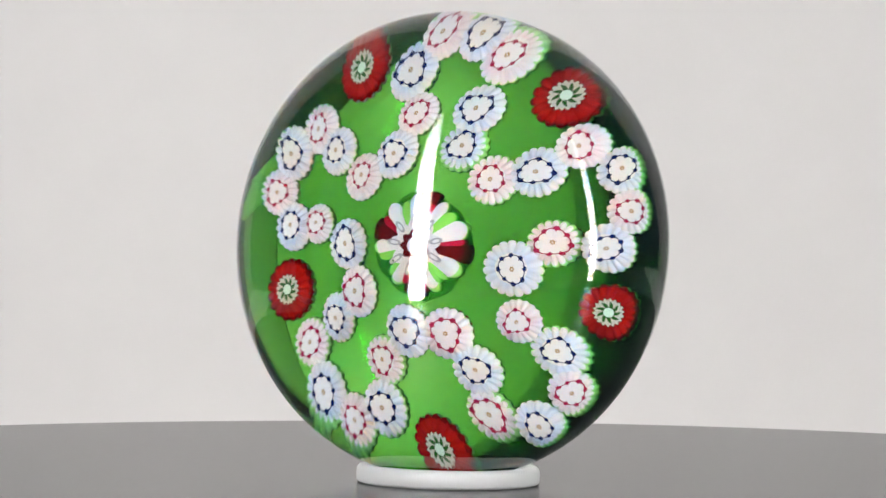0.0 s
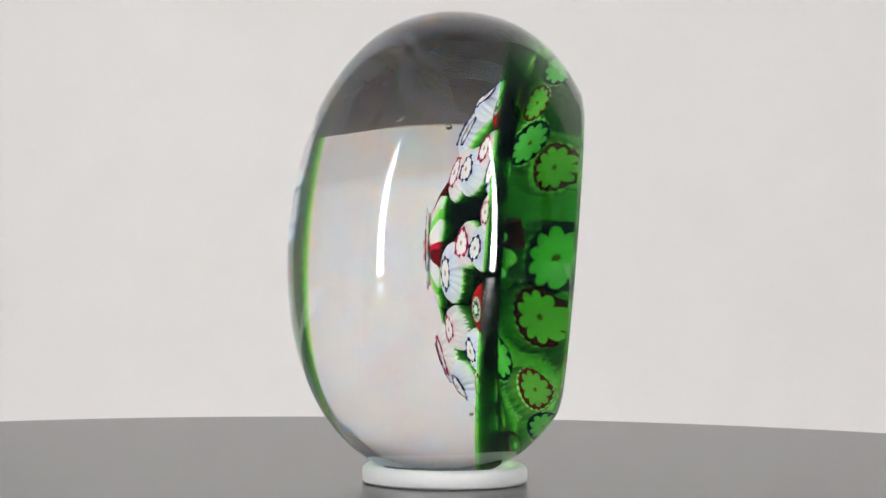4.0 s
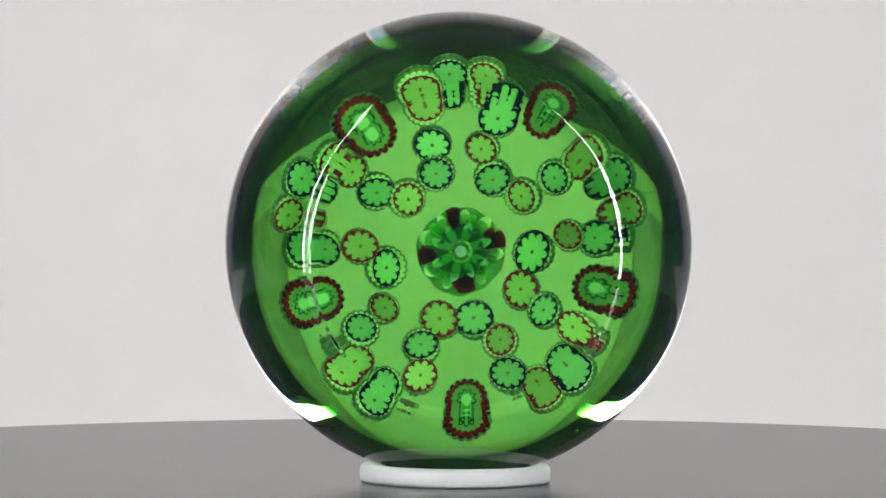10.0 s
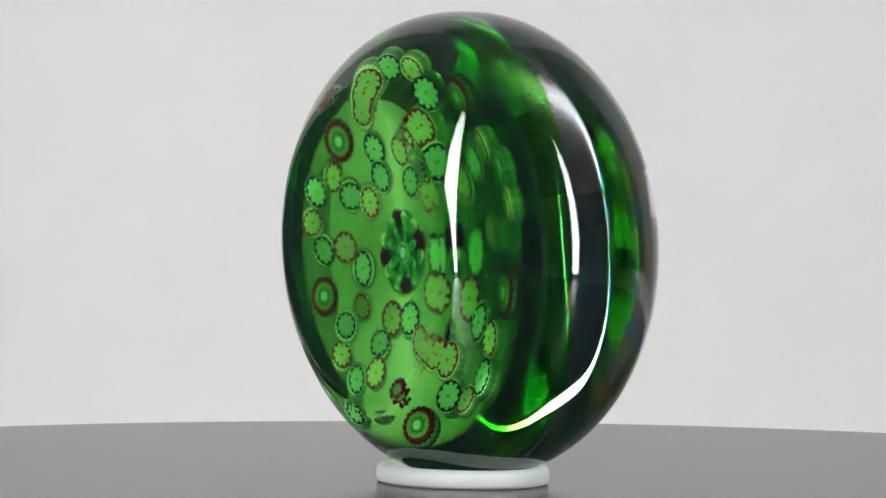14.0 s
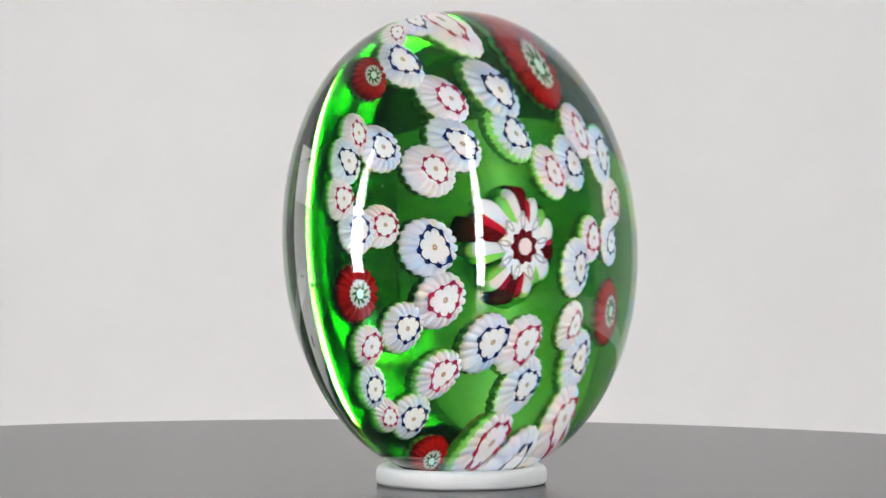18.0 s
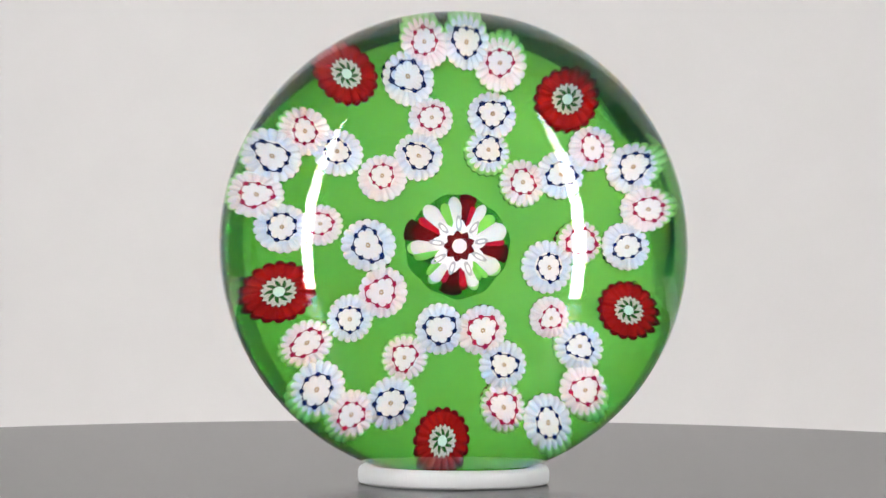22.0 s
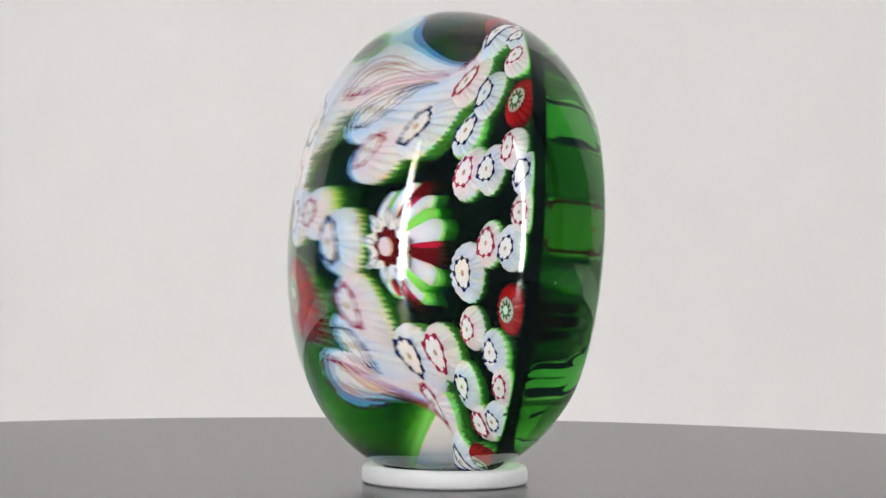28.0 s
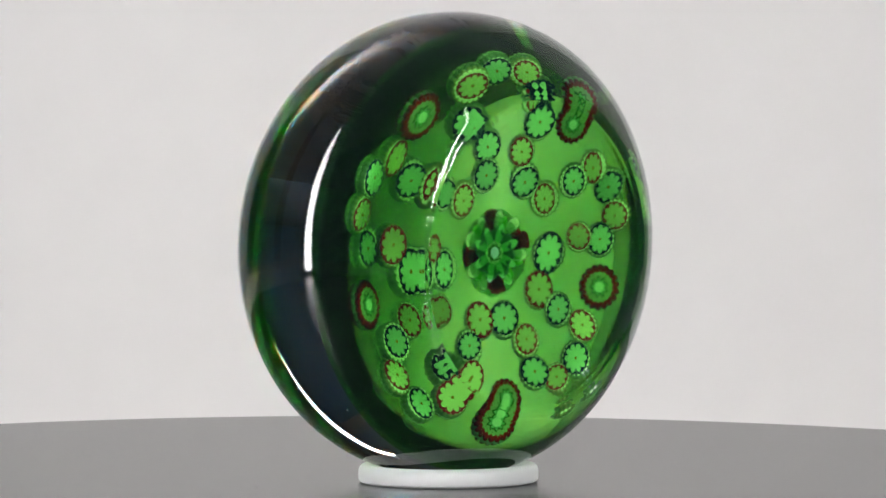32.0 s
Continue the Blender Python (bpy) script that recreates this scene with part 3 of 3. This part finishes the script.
def sector(name, a0, a1, r0, r1, mat, lift, n=10, m=6, depth=1.3):
    """A petal piece: a curved wedge from the radius r0 to r1(f) between two angles, falling outward, with a thick edge."""
    verts, faces = [], []
    for layer in (0, 1):
        for i in range(n + 1):
            f = i / n
            a = a0 + (a1 - a0) * f
            for j in range(m + 1):
                r = r0 + (r1(f) - r0) * j / m
                z = 1.0 + lift + 0.22 * math.sin(math.pi * f) ** 0.7 * min(1.0, r / 5) - 1.75 * (r / 6.8) ** 2.2 - layer * depth
                verts.append((r * math.cos(a), r * math.sin(a), z))
    w = m + 1
    off = (n + 1) * w
    for i in range(n):
        for j in range(m):
            a = i * w + j
            faces.append((a, a + 1, a + w + 1, a + w))
            faces.append((off + a, off + a + w, off + a + w + 1, off + a + 1))
    for i in range(n):
        for j in (0, m):
            a, b = i * w + j, (i + 1) * w + j
            faces.append((a, b, b + off, a + off) if j == 0 else (b, a, a + off, b + off))
    for j in range(m):
        for i in (0, n):
            a, b = i * w + j, i * w + j + 1
            faces.append((b, a, a + off, b + off) if i == 0 else (a, b, b + off, a + off))
    return mesh_from(name, verts, faces, mat)


def flower(pw):
    place = seat(-0.1, -0.6, 0.0, 1.0, -0.6)
    core = part("flower_cane", flat_band("flower_cane", None, lobes(1.08, 0.09, 7), 1.35, 0.12, BLUSH, 40), pw, place, "large central flower cane in maroon, white and green")
    part("star", flat_band("star", None, teeth(2.3, 0.24, 9), 1.24, 0.06, MAROON), core)
    part("stem", mesh_from("stem", *lathe([(0, 1.15), (2.0, 1.15), (3.2, 0.8), (2.4, -0.6), (1.7, -1.3), (0, -1.3)], 32), WHITE_CANE), core)
    under = [(r, -0.78 - 1.75 * (r / 6.8) ** 2.2) for r in (0.0, 1.0, 2.0, 3.0, 4.0, 4.5)]
    verts, faces = lathe(under + [(r, z - 0.08) for r, z in reversed(under)], 72)
    verts = [(x * q, y * q, z) for x, y, z in verts for q in (0.93 + 0.10 * math.sin(8 * math.atan2(y, x) + 0.6),)]
    part("back_calyx", mesh_from("back_calyx", verts, faces, TEAL), core)
    for k in range(8):
        a, long = 2 * math.pi * k / 8 + 0.35 + 0.1 * math.sin(5 * k), 3.1 + 0.7 * abs(math.sin(2.3 * k + 1))
        out = lambda f: 1.5 + long * max(0.02, math.sin(math.pi * f)) ** 0.8
        part("back_leaf", sector("back_leaf", a - 0.33, a + 0.33, 1.5, out, LEAF, -2.05, depth=0.08), core)
    part("back_star", flat_band("back_star", None, teeth(1.75, 0.25, 9), -1.25, 0.05, TEAL), core)
    part("back_centre", flat_band("back_centre", None, lobes(0.95, 0.05, 8), -1.33, 0.04, MINT, 40), core)
    part("collar", flat_band("collar", None, lobes(3.9, 0.30, 9, 0.7, math.pi / 9 - 0.21), 1.06, 0.10, WHITE_CANE), core)
    # grey rings paint the shading of the white loops on the collar
    loop = flat_band("loop", lobes(0.24, 0.1, 2), lobes(0.42, 0.1, 2), 1.13, 0.05, GREY, 24)
    for k in range(9):
        part("loop", loop, core, Matrix.Rotation(2 * math.pi * (k + 0.3) / 9, 4, "Z") @ Matrix.Translation((3.25 + 0.2 * (k % 2), 0, 0)) @ Matrix.Diagonal((2.5 + 0.3 * (k % 3), 1.0, 1, 1)))
    mats = {"white": WHITE_CANE, "green": LIME, "maroon": MAROON, "crimson": CRIMSON}
    for colour, a0, a1, tip in (
            ("white", 119, 141, 7.3), ("crimson", 139, 152, 6.7), ("maroon", 150, 174, 7.7), ("white", 172, 194, 7.1), ("green", 186, 203, 6.4),
            ("green", 100, 119, 6.4), ("white", 86, 106, 7.0), ("maroon", 68, 88, 7.4), ("crimson", 63, 76, 6.0), ("white", 49, 66, 6.9),
            ("green", 29, 51, 6.6), ("white", 6, 35, 7.2), ("crimson", 0, 10, 6.6), ("maroon", -20, 2, 7.2), ("white", -46, -18, 6.9), ("green", -55, -40, 6.0),
            ("green", 214, 231, 5.9), ("white", 222, 244, 6.5), ("crimson", 241, 253, 5.6), ("maroon", 247, 275, 6.9), ("crimson", 270, 285, 6.2), ("white", 282, 302, 6.6), ("green", 296, 309, 5.7)):
        rounding = {"white": 1.7, "green": 1.5, "maroon": 0.35, "crimson": 0.9}[colour]
        out = lambda f: tip - rounding * (1 - math.sin(math.pi * min(0.985, max(0.015, f))) ** 0.55)
        part(colour + "_petal", sector("petal", radians(a0), radians(a1), 2.0, out, mats[colour], {"white": 0.14, "green": 0.08, "crimson": 0.05, "maroon": 0.02}[colour]), core)
    cup = [(0, -0.6), (4.0, -0.7), (6.4, -0.8), (7.3, -0.9), (7.5, -1.1), (6.9, -1.4), (0, -1.6)]
    verts, faces = lathe(cup, 72)
    verts = [(x * q, y * q, z) for x, y, z in verts for q in (0.96 + 0.02 * math.sin(4 * math.atan2(y, x) + 1) + 0.015 * math.sin(11 * math.atan2(y, x)),)]
    part("glass_cup", mesh_from("glass_cup", verts, faces, SMOKE), core, None, "speckled dark green glass round the flower")
    rnd = random.Random(12)
    speck = mesh_from("bubble", *lathe([(math.sin(math.pi * i / 6), math.cos(math.pi * i / 6)) for i in range(7)], 8), BUBBLE)
    for k in range(46):
        a, r, size = rnd.uniform(0, 6.28), 7.45 + rnd.uniform(-0.25, 0.12), rnd.uniform(0.03, 0.075)
        part("bubble", speck, core, Matrix.Translation((r * math.cos(a), r * math.sin(a), -1.0 + rnd.uniform(-0.2, 0.1))) @ Matrix.Diagonal((size, size, size, 1)))


def support_ring():
    """A soft white ring, slightly oval, in which the glass stands."""
    verts, faces = [], []
    n, m = 96, 20
    for i in range(n):
        a = 2 * math.pi * i / n
        for j in range(m):
            b = 2 * math.pi * j / m
            cx, cz = math.cos(b), math.sin(b)
            p = 1.25 * math.copysign(abs(cx) ** 0.8, cx)
            h = 1.5 + 1.5 * math.copysign(abs(cz) ** (0.7 if cz > 0 else 0.35), cz)
            verts.append(((14.3 + p) * math.cos(a) * MM, (12.2 + p) * math.sin(a) * MM, h * MM))
    for i in range(n):
        for j in range(m):
            faces.append((i * m + j, ((i + 1) % n) * m + j, ((i + 1) % n) * m + (j + 1) % m, i * m + (j + 1) % m))
    ring = tagged(new("support_ring"), "frosted white plastic ring that holds the paperweight upright", "ring")
    part("ring_body", mesh_from("ring_body", verts, faces, RINGMAT), ring, Matrix.Translation((-0.0002, -0.0015, 0)))
    return ring


plate = turntable()
weight = paperweight()
ring = support_ring()


# ---- what moves: the turntable goes round once in 24.81 s and carries the ring and the glass ----
def motions():
    for thing, height in ((plate, -0.05), (weight, 0.0), (ring, 0.0)):
        walk(thing, [(float(t), pose(0, 0, height, 0, 0, -(t - 22.406) * 360 / 24.807)) for t in range(0, 33)])


motions()
